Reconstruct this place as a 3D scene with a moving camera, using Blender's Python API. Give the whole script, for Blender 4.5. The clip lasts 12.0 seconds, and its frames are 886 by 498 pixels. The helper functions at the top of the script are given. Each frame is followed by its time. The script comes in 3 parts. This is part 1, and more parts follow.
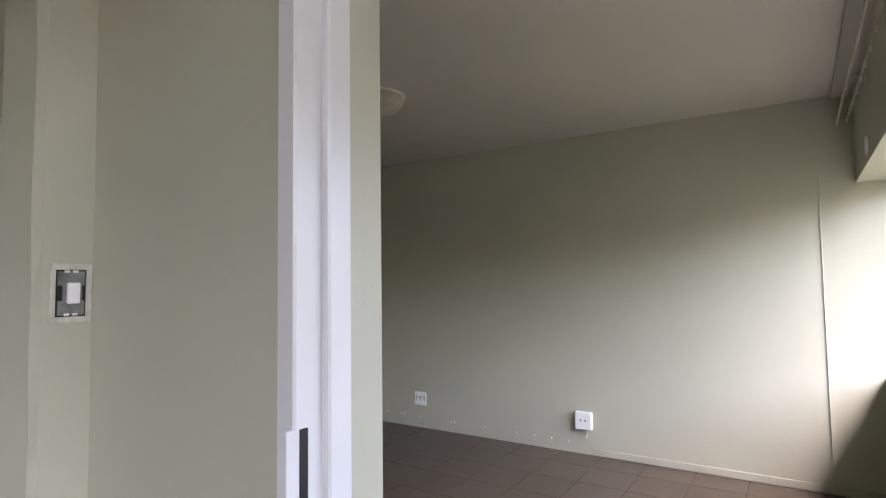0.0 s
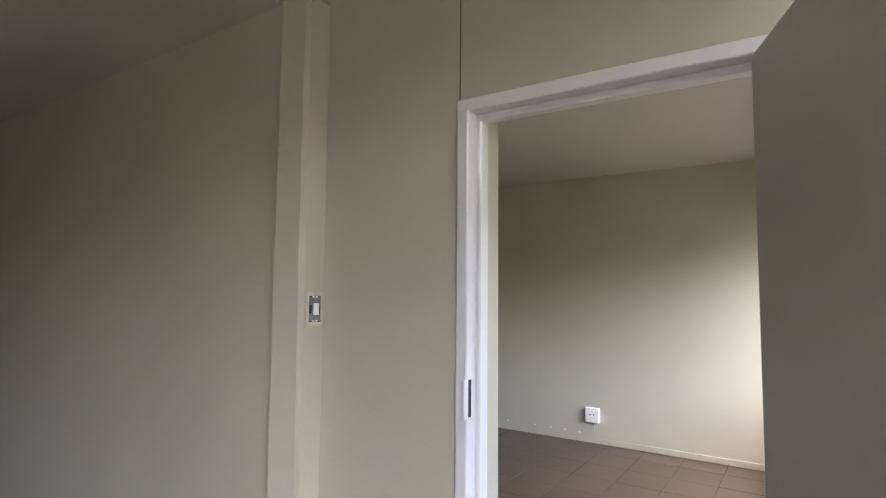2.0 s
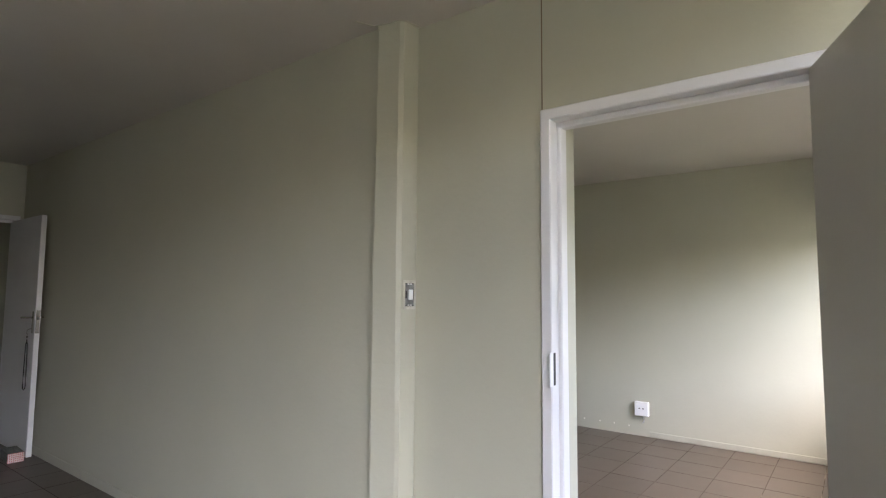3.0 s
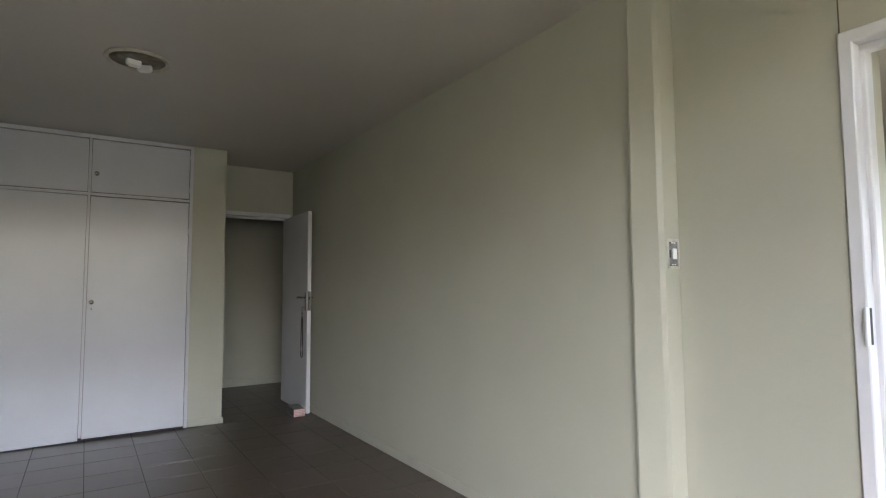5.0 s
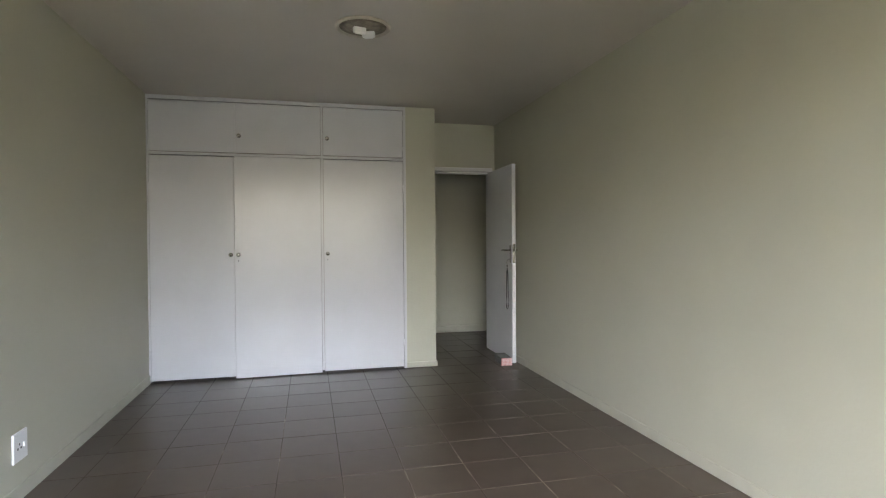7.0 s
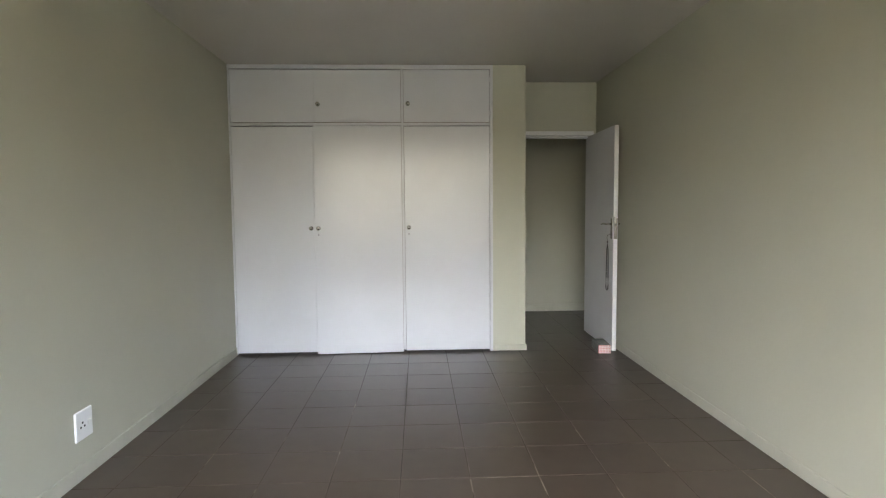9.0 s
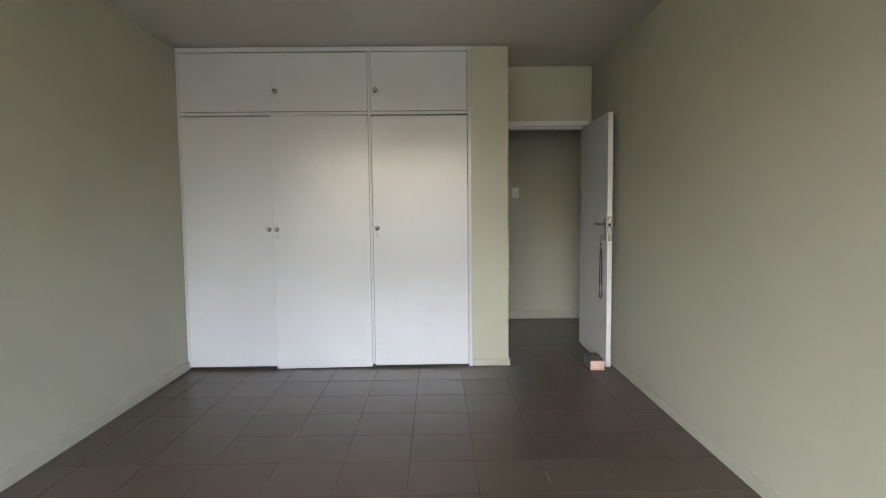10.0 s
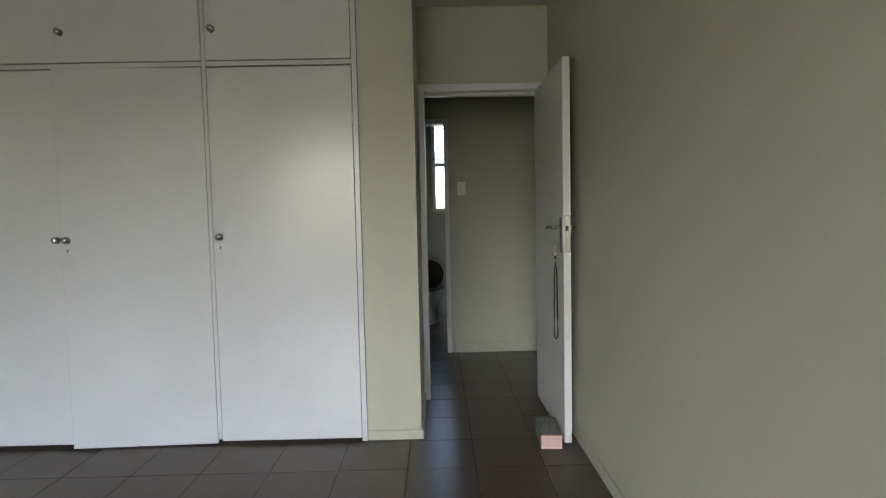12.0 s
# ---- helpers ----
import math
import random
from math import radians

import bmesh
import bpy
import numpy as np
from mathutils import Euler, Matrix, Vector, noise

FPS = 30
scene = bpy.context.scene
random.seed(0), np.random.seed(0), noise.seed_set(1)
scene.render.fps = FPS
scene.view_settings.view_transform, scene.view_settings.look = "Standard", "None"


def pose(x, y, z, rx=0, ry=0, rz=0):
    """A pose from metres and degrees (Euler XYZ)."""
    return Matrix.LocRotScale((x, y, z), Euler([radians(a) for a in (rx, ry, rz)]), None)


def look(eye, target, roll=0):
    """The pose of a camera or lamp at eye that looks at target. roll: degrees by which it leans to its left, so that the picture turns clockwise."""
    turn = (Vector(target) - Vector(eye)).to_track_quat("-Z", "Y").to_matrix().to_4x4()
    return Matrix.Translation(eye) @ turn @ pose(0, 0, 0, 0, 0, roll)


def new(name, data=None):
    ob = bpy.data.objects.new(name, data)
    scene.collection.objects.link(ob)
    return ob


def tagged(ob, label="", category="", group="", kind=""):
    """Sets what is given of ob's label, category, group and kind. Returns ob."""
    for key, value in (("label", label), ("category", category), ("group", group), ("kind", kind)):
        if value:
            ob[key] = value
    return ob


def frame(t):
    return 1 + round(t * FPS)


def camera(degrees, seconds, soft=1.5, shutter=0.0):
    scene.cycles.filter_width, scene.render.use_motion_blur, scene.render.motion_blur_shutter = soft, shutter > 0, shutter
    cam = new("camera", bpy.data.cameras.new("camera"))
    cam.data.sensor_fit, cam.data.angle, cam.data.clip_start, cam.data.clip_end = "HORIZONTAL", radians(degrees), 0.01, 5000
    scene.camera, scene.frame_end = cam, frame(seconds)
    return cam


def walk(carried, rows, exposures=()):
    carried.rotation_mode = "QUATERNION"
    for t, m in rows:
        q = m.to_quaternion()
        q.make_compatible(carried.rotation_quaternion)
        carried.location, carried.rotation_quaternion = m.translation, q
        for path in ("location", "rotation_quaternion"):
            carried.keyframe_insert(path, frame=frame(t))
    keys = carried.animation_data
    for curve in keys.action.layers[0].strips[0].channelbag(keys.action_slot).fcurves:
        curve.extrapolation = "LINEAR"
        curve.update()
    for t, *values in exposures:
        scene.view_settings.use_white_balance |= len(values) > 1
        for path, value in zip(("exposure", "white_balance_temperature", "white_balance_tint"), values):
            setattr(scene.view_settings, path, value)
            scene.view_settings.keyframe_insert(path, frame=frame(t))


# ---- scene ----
cam = camera(78.0, 12.0, soft=1.2)
PATH = [
    (0, (-0.476, -5.441, 1.402), (1.198, -4.353, 1.52), -0.8),
    (0.5, (-0.739, -5.524, 1.429), (0.94, -4.443, 1.543), -0.4),
    (1, (-0.969, -5.599, 1.457), (0.709, -4.518, 1.587), -0.1),
    (1.5, (-1.165, -5.65, 1.444), (0.509, -4.565, 1.589), 0.2),
    (2, (-1.392, -5.699, 1.468), (0.269, -4.594, 1.613), 0.5),
    (2.5, (-1.584, -5.703, 1.441), (0.057, -4.57, 1.592), 0.6),
    (4.5, (-1.949, -5.549, 1.272), (-0.703, -3.993, 1.437), -0.3),
    (5, (-1.961, -5.521, 1.254), (-0.872, -3.85, 1.395), -0.3),
    (5.5, (-1.968, -5.511, 1.239), (-1.023, -3.752, 1.343), -0.1),
    (6, (-1.992, -5.492, 1.231), (-1.201, -3.656, 1.289), -0.1),
    (6.5, (-2.032, -5.435, 1.25), (-1.401, -3.537, 1.258), -0.2),
    (7, (-2.087, -5.37, 1.263), (-1.613, -3.427, 1.233), -0.4),
    (7.5, (-2.107, -5.354, 1.241), (-1.774, -3.383, 1.185), -0.2),
    (9.5, (-1.638, -4.731, 1.311), (-1.593, -2.738, 1.16), -0.6),
    (10, (-1.438, -4.455, 1.291), (-1.416, -2.46, 1.148), -0.6),
    (10.5, (-1.269, -4.129, 1.296), (-1.232, -2.135, 1.146), -0.8),
    (11, (-1.019, -3.795, 1.259), (-1.023, -1.8, 1.119), -0.8),
    (11.5, (-0.846, -3.396, 1.239), (-0.864, -1.401, 1.109), -1.0),
    (12, (-0.747, -2.985, 1.232), (-0.726, -0.989, 1.114), -1.2),
]
walk(cam, [(t, look(eye, target, roll)) for t, eye, target, roll in PATH], [(0.0, 4.0, 6100, 22), (1.0, 3.85, 6150, 22), (2.5, 4.15, 6200, 20), (4.5, 4.3, 6200, 17), (5.5, 4.5, 6250, 16), (7.5, 5.1, 6450, 14), (9.5, 5.2, 6500, 13), (12.0, 4.95, 6450, 10)])

# ---- world and light ----
world = bpy.data.worlds.new("overcast_sky")
scene.world = world
world.use_nodes = True
wn = world.node_tree.nodes
sky = wn.new("ShaderNodeTexSky")
sky.sky_type = "NISHITA"
sky.sun_disc = False
sky.sun_elevation = radians(62)
sky.sun_rotation = radians(-157)
sky.air_density, sky.dust_density, sky.ozone_density = 1.0, 6.0, 0.6
wn["Background"].inputs["Strength"].default_value = 0.15
world.node_tree.links.new(sky.outputs[0], wn["Background"].inputs[0])
sun_data = bpy.data.lights.new("sun", "SUN")
sun_data.energy, sun_data.angle, sun_data.color = 0.5, radians(110), (0.96, 0.98, 1.0)
sun = new("sun", sun_data)
sun.matrix_world = look((-3, -8, 16), (0, 0, 0))


# ---- materials ----


def material(name, colour, rough=0.5, metal=0.0, spread=0.06, scale=3.0, grain=60.0, bump=0.05, dark=None, random_amount=0.0):
    """Painted or plain surface with broad blotches and fine grain."""
    m = bpy.data.materials.new(name)
    m.use_nodes = True
    nt = m.node_tree
    b = nt.nodes["Principled BSDF"]
    b.inputs["Roughness"].default_value, b.inputs["Metallic"].default_value = rough, metal
    co = nt.nodes.new("ShaderNodeTexCoord")
    big = nt.nodes.new("ShaderNodeTexNoise")
    big.inputs["Scale"].default_value, big.inputs["Detail"].default_value = scale, 5
    fine = nt.nodes.new("ShaderNodeTexNoise")
    fine.inputs["Scale"].default_value, fine.inputs["Detail"].default_value = grain, 3
    geo = nt.nodes.new("ShaderNodeNewGeometry")
    for n in (big, fine):
        nt.links.new(geo.outputs["Position"], n.inputs["Vector"])
    ramp = nt.nodes.new("ShaderNodeValToRGB")
    lo = dark or tuple(c * (1 - spread * 2) for c in colour)
    ramp.color_ramp.elements[0].position, ramp.color_ramp.elements[1].position = 0.3, 0.62
    ramp.color_ramp.elements[0].color, ramp.color_ramp.elements[1].color = (*lo, 1), (*colour, 1)
    nt.links.new(big.outputs["Fac"], ramp.inputs["Fac"])
    out = ramp.outputs["Color"]
    if random_amount:
        info = nt.nodes.new("ShaderNodeObjectInfo")
        rng = nt.nodes.new("ShaderNodeMapRange")
        rng.inputs["To Min"].default_value, rng.inputs["To Max"].default_value = 1 - random_amount, 1 + random_amount
        nt.links.new(info.outputs["Random"], rng.inputs["Value"])
        hsv = nt.nodes.new("ShaderNodeHueSaturation")
        nt.links.new(rng.outputs["Result"], hsv.inputs["Value"])
        nt.links.new(out, hsv.inputs["Color"])
        out = hsv.outputs["Color"]
    nt.links.new(out, b.inputs["Base Color"])
    if rough < 0.45:
        return finish(nt, b, big, fine, bump, m)
    rr = nt.nodes.new("ShaderNodeMapRange")
    rr.inputs["To Min"].default_value, rr.inputs["To Max"].default_value = max(rough - 0.08, 0.02), min(rough + 0.1, 1)
    nt.links.new(big.outputs["Fac"], rr.inputs["Value"])
    nt.links.new(rr.outputs["Result"], b.inputs["Roughness"])
    return finish(nt, b, big, fine, bump, m)


def finish(nt, b, big, fine, bump, m):
    """Fine relief from the two noises."""
    if bump:
        mix = nt.nodes.new("ShaderNodeMath")
        mix.operation = "MULTIPLY_ADD"
        mix.inputs[1].default_value = 0.35
        nt.links.new(fine.outputs["Fac"], mix.inputs[0])
        nt.links.new(big.outputs["Fac"], mix.inputs[2])
        bp = nt.nodes.new("ShaderNodeBump")
        bp.inputs["Strength"].default_value, bp.inputs["Distance"].default_value = bump, 0.02
        nt.links.new(mix.outputs[0], bp.inputs["Height"])
        nt.links.new(bp.outputs["Normal"], b.inputs["Normal"])
    return m


WALL = material("sage_cream_wall_paint", (0.445, 0.44, 0.352), 0.48, spread=0.03, scale=1.6, grain=45, bump=0.12)
CEIL = material("ceiling_paint", (0.50, 0.475, 0.435), 0.36, spread=0.03, scale=1.2, grain=50, bump=0.08)
WHITE = material("white_gloss_paint", (0.68, 0.68, 0.69), 0.3, spread=0.02, scale=4, grain=80, bump=0.04)
WARD = material("wardrobe_white_paint", (0.57, 0.575, 0.605), 0.21, spread=0.025, scale=2.2, grain=70, bump=0.06)
CARC = material("bare_timber_carcass", (0.16, 0.11, 0.07), 0.7, spread=0.15, scale=5, bump=0.05)
TRIM = material("cream_skirting_paint", (0.45, 0.442, 0.36), 0.46, spread=0.05, scale=6, grain=60, bump=0.06)
DOORP = material("door_leaf_paint", (0.54, 0.535, 0.487), 0.35, spread=0.03, scale=2, grain=70, bump=0.05)


def tile_material():
    """Glazed brown tile: slight tone change from tile to tile, faint clouds, uneven gloss."""
    m = bpy.data.materials.new("brown_ceramic_tile")
    m.use_nodes = True
    nt = m.node_tree
    b = nt.nodes["Principled BSDF"]
    geo = nt.nodes.new("ShaderNodeNewGeometry")
    cloud = nt.nodes.new("ShaderNodeTexNoise")
    cloud.inputs["Scale"].default_value, cloud.inputs["Detail"].default_value = 9.0, 6
    nt.links.new(geo.outputs["Position"], cloud.inputs["Vector"])
    info = nt.nodes.new("ShaderNodeObjectInfo")
    add = nt.nodes.new("ShaderNodeMath")
    add.operation = "MULTIPLY_ADD"
    add.inputs[1].default_value = 0.45
    nt.links.new(info.outputs["Random"], add.inputs[0])
    nt.links.new(cloud.outputs["Fac"], add.inputs[2])
    ramp = nt.nodes.new("ShaderNodeValToRGB")
    ramp.color_ramp.elements[0].position, ramp.color_ramp.elements[1].position = 0.4, 1.0
    ramp.color_ramp.elements[0].color, ramp.color_ramp.elements[1].color = (0.062, 0.047, 0.035, 1), (0.080, 0.062, 0.047, 1)
    nt.links.new(add.outputs[0], ramp.inputs["Fac"])
    nt.links.new(ramp.outputs["Color"], b.inputs["Base Color"])
    b.inputs["Roughness"].default_value = 0.28
    b.inputs["Specular IOR Level"].default_value = 0.3
    return m


def grout_material():
    """Joints: mostly as brown as the tiles, darker towards the wardrobe, paler towards the window."""
    m = bpy.data.materials.new("uneven_grout")
    m.use_nodes = True
    nt = m.node_tree
    b = nt.nodes["Principled BSDF"]
    b.inputs["Roughness"].default_value = 0.85
    geo = nt.nodes.new("ShaderNodeNewGeometry")
    n = nt.nodes.new("ShaderNodeTexNoise")
    n.inputs["Scale"].default_value, n.inputs["Detail"].default_value = 2.3, 7
    n.inputs["Roughness"].default_value = 0.65
    nt.links.new(geo.outputs["Position"], n.inputs["Vector"])
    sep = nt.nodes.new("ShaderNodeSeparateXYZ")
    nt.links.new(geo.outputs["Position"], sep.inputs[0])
    y_shift = nt.nodes.new("ShaderNodeMapRange")
    y_shift.inputs["From Min"].default_value, y_shift.inputs["From Max"].default_value = -3.3, -0.9
    y_shift.inputs["To Min"].default_value, y_shift.inputs["To Max"].default_value = 0.07, -0.13
    nt.links.new(sep.outputs["Y"], y_shift.inputs["Value"])
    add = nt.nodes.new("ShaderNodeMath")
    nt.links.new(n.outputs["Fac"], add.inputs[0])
    nt.links.new(y_shift.outputs["Result"], add.inputs[1])
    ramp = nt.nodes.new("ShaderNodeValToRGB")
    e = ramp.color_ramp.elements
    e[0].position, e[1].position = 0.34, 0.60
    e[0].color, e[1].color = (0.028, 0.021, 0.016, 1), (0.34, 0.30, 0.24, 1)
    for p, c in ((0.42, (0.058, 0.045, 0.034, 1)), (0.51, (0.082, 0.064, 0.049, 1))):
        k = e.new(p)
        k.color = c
    # moves the joints down the ramp, darker, past the partition
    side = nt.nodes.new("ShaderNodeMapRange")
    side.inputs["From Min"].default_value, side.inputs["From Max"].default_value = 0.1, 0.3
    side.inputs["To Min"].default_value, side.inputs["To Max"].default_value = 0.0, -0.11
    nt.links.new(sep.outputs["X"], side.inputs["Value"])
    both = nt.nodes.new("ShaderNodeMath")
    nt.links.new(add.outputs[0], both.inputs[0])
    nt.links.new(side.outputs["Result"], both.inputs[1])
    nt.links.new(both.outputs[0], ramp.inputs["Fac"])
    nt.links.new(ramp.outputs["Color"], b.inputs["Base Color"])
    return m


TILE, GROUT = tile_material(), grout_material()
PLASTIC = material("white_plastic", (0.80, 0.80, 0.80), 0.3, spread=0.02, bump=0.0)
SURR = material("aged_switch_surround", (0.56, 0.545, 0.47), 0.45, spread=0.12, scale=40, bump=0.05)
CREAMP = material("cream_plastic", (0.72, 0.70, 0.62), 0.35, spread=0.03, bump=0.0)
GALV = material("galvanised_steel", (0.30, 0.31, 0.31), 0.45, 0.8, spread=0.2, scale=30, bump=0.1)
CHROME = material("satin_chrome", (0.62, 0.61, 0.58), 0.22, 1.0, spread=0.05, bump=0.0)
BLACK = material("black_recess", (0.012, 0.010, 0.010), 0.6, spread=0.1, bump=0.0)
CORD = material("black_cord", (0.02, 0.02, 0.022), 0.6, spread=0.1, bump=0.0)
WOODDK = material("brown_toilet_seat", (0.06, 0.034, 0.022), 0.3, spread=0.15, bump=0.0)
CHINA = material("white_vitreous_china", (0.75, 0.75, 0.74), 0.12, spread=0.02, bump=0.0)
CONC = material("grey_wrapped_top", (0.20, 0.21, 0.19), 0.8, spread=0.25, scale=60, bump=0.3)
RED = material("red_check_cloth", (0.55, 0.16, 0.14), 0.8, spread=0.15, scale=80, bump=0.1)
PINKW = material("pale_check_cloth", (0.68, 0.55, 0.51), 0.8, spread=0.1, scale=80, bump=0.1)
BRASS = material("aged_brass", (0.45, 0.36, 0.2), 0.35, 0.9, spread=0.15, bump=0.0)
GRASS = material("garden_ground", (0.07, 0.07, 0.035), 0.9, spread=0.3, scale=0.4, grain=6, bump=0.2)
FACADE = material("facade_plaster", (0.55, 0.53, 0.48), 0.8, spread=0.08, scale=2, bump=0.1)
DULL = material("dull_lamp_dish", (0.24, 0.22, 0.175), 0.5, spread=0.25, scale=25, bump=0.0)
RAILM = material("painted_curtain_track", (0.50, 0.47, 0.40), 0.4, 0.0, spread=0.1, scale=20, bump=0.0)
GLOBE = material("opal_lamp_bowl", (0.42, 0.38, 0.30), 0.3, spread=0.05, bump=0.0)
BATHW = material("bathroom_wall_tile", (0.42, 0.43, 0.41), 0.25, spread=0.05, bump=0.0)

GLASS = bpy.data.materials.new("window_glass")
GLASS.use_nodes = True
gn, gl = GLASS.node_tree.nodes, GLASS.node_tree.links
clear, shine, blend = gn.new("ShaderNodeBsdfTransparent"), gn.new("ShaderNodeBsdfGlossy"), gn.new("ShaderNodeMixShader")
clear.inputs["Color"].default_value = (0.97, 0.985, 0.975, 1)
shine.inputs["Roughness"].default_value = 0.03
blend.inputs[0].default_value = 0.06
gl.new(clear.outputs[0], blend.inputs[1])
gl.new(shine.outputs[0], blend.inputs[2])
gl.new(blend.outputs[0], gn["Material Output"].inputs["Surface"])

# ---- building helpers ----


def box(bm, x0, y0, z0, x1, y1, z1, bevel=0.0, seg=1):
    """One closed box between two corners, its edges rounded by bevel."""
    t = bmesh.new()
    bmesh.ops.create_cube(t, size=1)
    for v in t.verts:
        v.co = Vector(((x0 + x1) / 2 + v.co.x * (x1 - x0), (y0 + y1) / 2 + v.co.y * (y1 - y0), (z0 + z1) / 2 + v.co.z * (z1 - z0)))
    if bevel:
        bmesh.ops.bevel(t, geom=t.edges[:], offset=bevel, segments=seg, affect="EDGES", profile=0.5)
    join(bm, t)


def join(bm, t, m=None):
    me = bpy.data.meshes.new("tmp")
    if m is not None:
        t.transform(m)
    t.to_mesh(me)
    t.free()
    bm.from_mesh(me)
    bpy.data.meshes.remove(me)


def lathe(bm, profile, m, n=20):
    """A turned body: (radius, height) rows round the local z axis, placed by m."""
    t = bmesh.new()
    rings = [[t.verts.new((r * math.cos(2 * math.pi * i / n), r * math.sin(2 * math.pi * i / n), z)) for i in range(n)] for r, z in profile]
    for a, b in zip(rings, rings[1:]):
        for i in range(n):
            t.faces.new((a[i], a[(i + 1) % n], b[(i + 1) % n], b[i]))
    t.faces.new(list(reversed(rings[0])))
    t.faces.new(rings[-1])
    join(bm, t, m)


def tube(bm, pts, r, n=8):
    """A round bar along points."""
    t = bmesh.new()
    rings = []
    for i, p in enumerate(pts):
        d = (Vector(pts[min(i + 1, len(pts) - 1)]) - Vector(pts[max(i - 1, 0)])).normalized()
        q = d.to_track_quat("Z", "Y")
        rings.append([t.verts.new(Vector(p) + q @ Vector((r * math.cos(2 * math.pi * k / n), r * math.sin(2 * math.pi * k / n), 0))) for k in range(n)])
    for a, b in zip(rings, rings[1:]):
        for k in range(n):
            t.faces.new((a[k], a[(k + 1) % n], b[(k + 1) % n], b[k]))
    t.faces.new(list(reversed(rings[0])))
    t.faces.new(rings[-1])
    join(bm, t)


def mesh_object(name, bm, mat, smooth=False):
    me = bpy.data.meshes.new(name)
    bmesh.ops.recalc_face_normals(bm, faces=bm.faces[:])
    bm.to_mesh(me)
    bm.free()
    me.materials.append(mat)
    if smooth:
        for p in me.polygons:
            p.use_smooth = True
    return new(name, me)


def part(name, bm, mat, parent, label="", smooth=False):
    ob = mesh_object(name, bm, mat, smooth)
    ob.parent = parent
    if parent is not None:
        ob.matrix_parent_inverse = Matrix.Identity(4)
    if label:
        tagged(ob, label)
    return ob


def boxes(*rows, bevel=0.0):
    bm = bmesh.new()
    for r in rows:
        box(bm, *r, bevel=bevel)
    return bm


def empty(name, x, y, z, label, category, group="", kind="", rz=0.0):
    ob = new(name)
    ob.matrix_basis = pose(x, y, z, 0, 0, rz)
    ob.empty_display_size = 0.1
    return tagged(ob, label, category, group, kind)


def structure(name, bm, mat, label, category):
    return tagged(mesh_object(name, bm, mat), label, category, "", "structure")


# ---- plan ----
H = 2.59          # ceiling
XL = -3.49        # bedroom, window-to-wardrobe wall
XN = 0.107        # partition face beside the door
XN2 = 0.29        # partition face in the next room
XB = 3.9          # next room, far wall
YP = -4.15        # pier face with the switch
YF = -6.5         # bedroom window wall
YG = -5.86        # next room, wall under the window
YD = 0.65         # passage door plane
YH = 1.92         # hall back wall
YT = 3.75         # toilet window wall
DY0, DY1 = -4.802, -5.645   # clear opening in the partition
DH = 2.044

# ---- floor and ground ----
gr = bmesh.new()
box(gr, -400, -400, -3.3, 400, 400, -3.2)
structure("ground", gr, GRASS, "flat green garden ground outside the windows", "ground")
floor = structure("floor", boxes((XL - 0.2, YF - 0.2, -0.3, XB + 0.2, YT + 0.2, -0.0016)), GROUT, "brown glazed ceramic floor tiles with unevenly toned grout", "floor")

# ---- walls ----
structure("wall_wardrobe_side", boxes((XL - 0.2, YF - 0.2, 0, XL, 0.9, H)), WALL, "plain sage cream painted wall", "wall")
structure("wall_long", boxes((0, -4.003, 0, XN2 - 0.002, YD + 0.2, H)), WALL, "long sage cream painted wall, shaded near the ceiling", "wall")


def pier_mesh():
    """Plaster pier barely proud of the long wall, with a rounded, slightly wavy arris."""
    bm = bmesh.new()
    rows = []
    n = 26
    for i in range(n + 1):
        z = H * i / n
        w = random.uniform(-0.0025, 0.0025) + 0.004 * math.sin(z * 2.3 + 0.6)
        v = random.uniform(-0.002, 0.002) + 0.004 * math.sin(z * 1.7)
        rows.append([bm.verts.new(c) for c in ((0.03, -4.004, z), (0.003, -4.008 + v, z), (-0.020 + w * 0.5, -4.014 + v, z), (-0.021 + w * 0.5, -4.024 + v, z), (-0.001 + w, -4.116, z), (0.002 + w, -4.131, z), (0.013, YP, z), (XN2, YP, z), (XN2, -4.004, z))])
    for a, b in zip(rows, rows[1:]):
        for k in range(9):
            j = (k + 1) % 9
            bm.faces.new((a[k], a[j], b[j], b[k]))
    bm.faces.new(list(reversed(rows[0])))
    bm.faces.new(rows[-1])
    return bm


structure("pier", pier_mesh(), WALL, "slim painted pier with a rounded uneven edge", "pier")
structure("wall_partition", boxes((XN, DY0 + 0.02, 0, 0.206, YP - 0.002, H), (0.206, DY0 - 0.008, 0, XN2, YP - 0.002, H), (XN, DY1 - 0.02, DH + 0.02, XN2, DY0 + 0.02, H),
          (XN, YF, 0, XN2, DY1 - 0.02, H)), WALL, "cream panelled partition with a doorway", "wall")
structure("wall_next_room", boxes((XB, -6.4, 0, XB + 0.2, -0.9, H)), WALL, "sage cream painted wall with sockets low down", "wall")
structure("wall_next_room_back", boxes((XN2, -1.1, 0, XB, -0.9, H)), WALL, "plain painted wall", "wall")
structure("wall_next_room_window", boxes((XN2, YG - 0.25, 0, XB, YG, 0.755), (XN2, YG - 0.25, 2.0, XB, -5.77, H),
          (XN2, YG - 0.25, 0.755, 0.5, YG, 2.0)), WALL, "window wall with a deep painted beam", "wall")
structure("wall_window", boxes((XL, YF - 0.2, 0, XN, YF, 0.6), (XL, YF - 0.2, 2.43, XN, YF, H), (XL, YF - 0.2, 0.6, XL + 0.12, YF, 2.43),
          (XN - 0.12, YF - 0.2, 0.6, XN, YF, 2.43)), WALL, "bedroom window wall under a slim lintel", "wall")
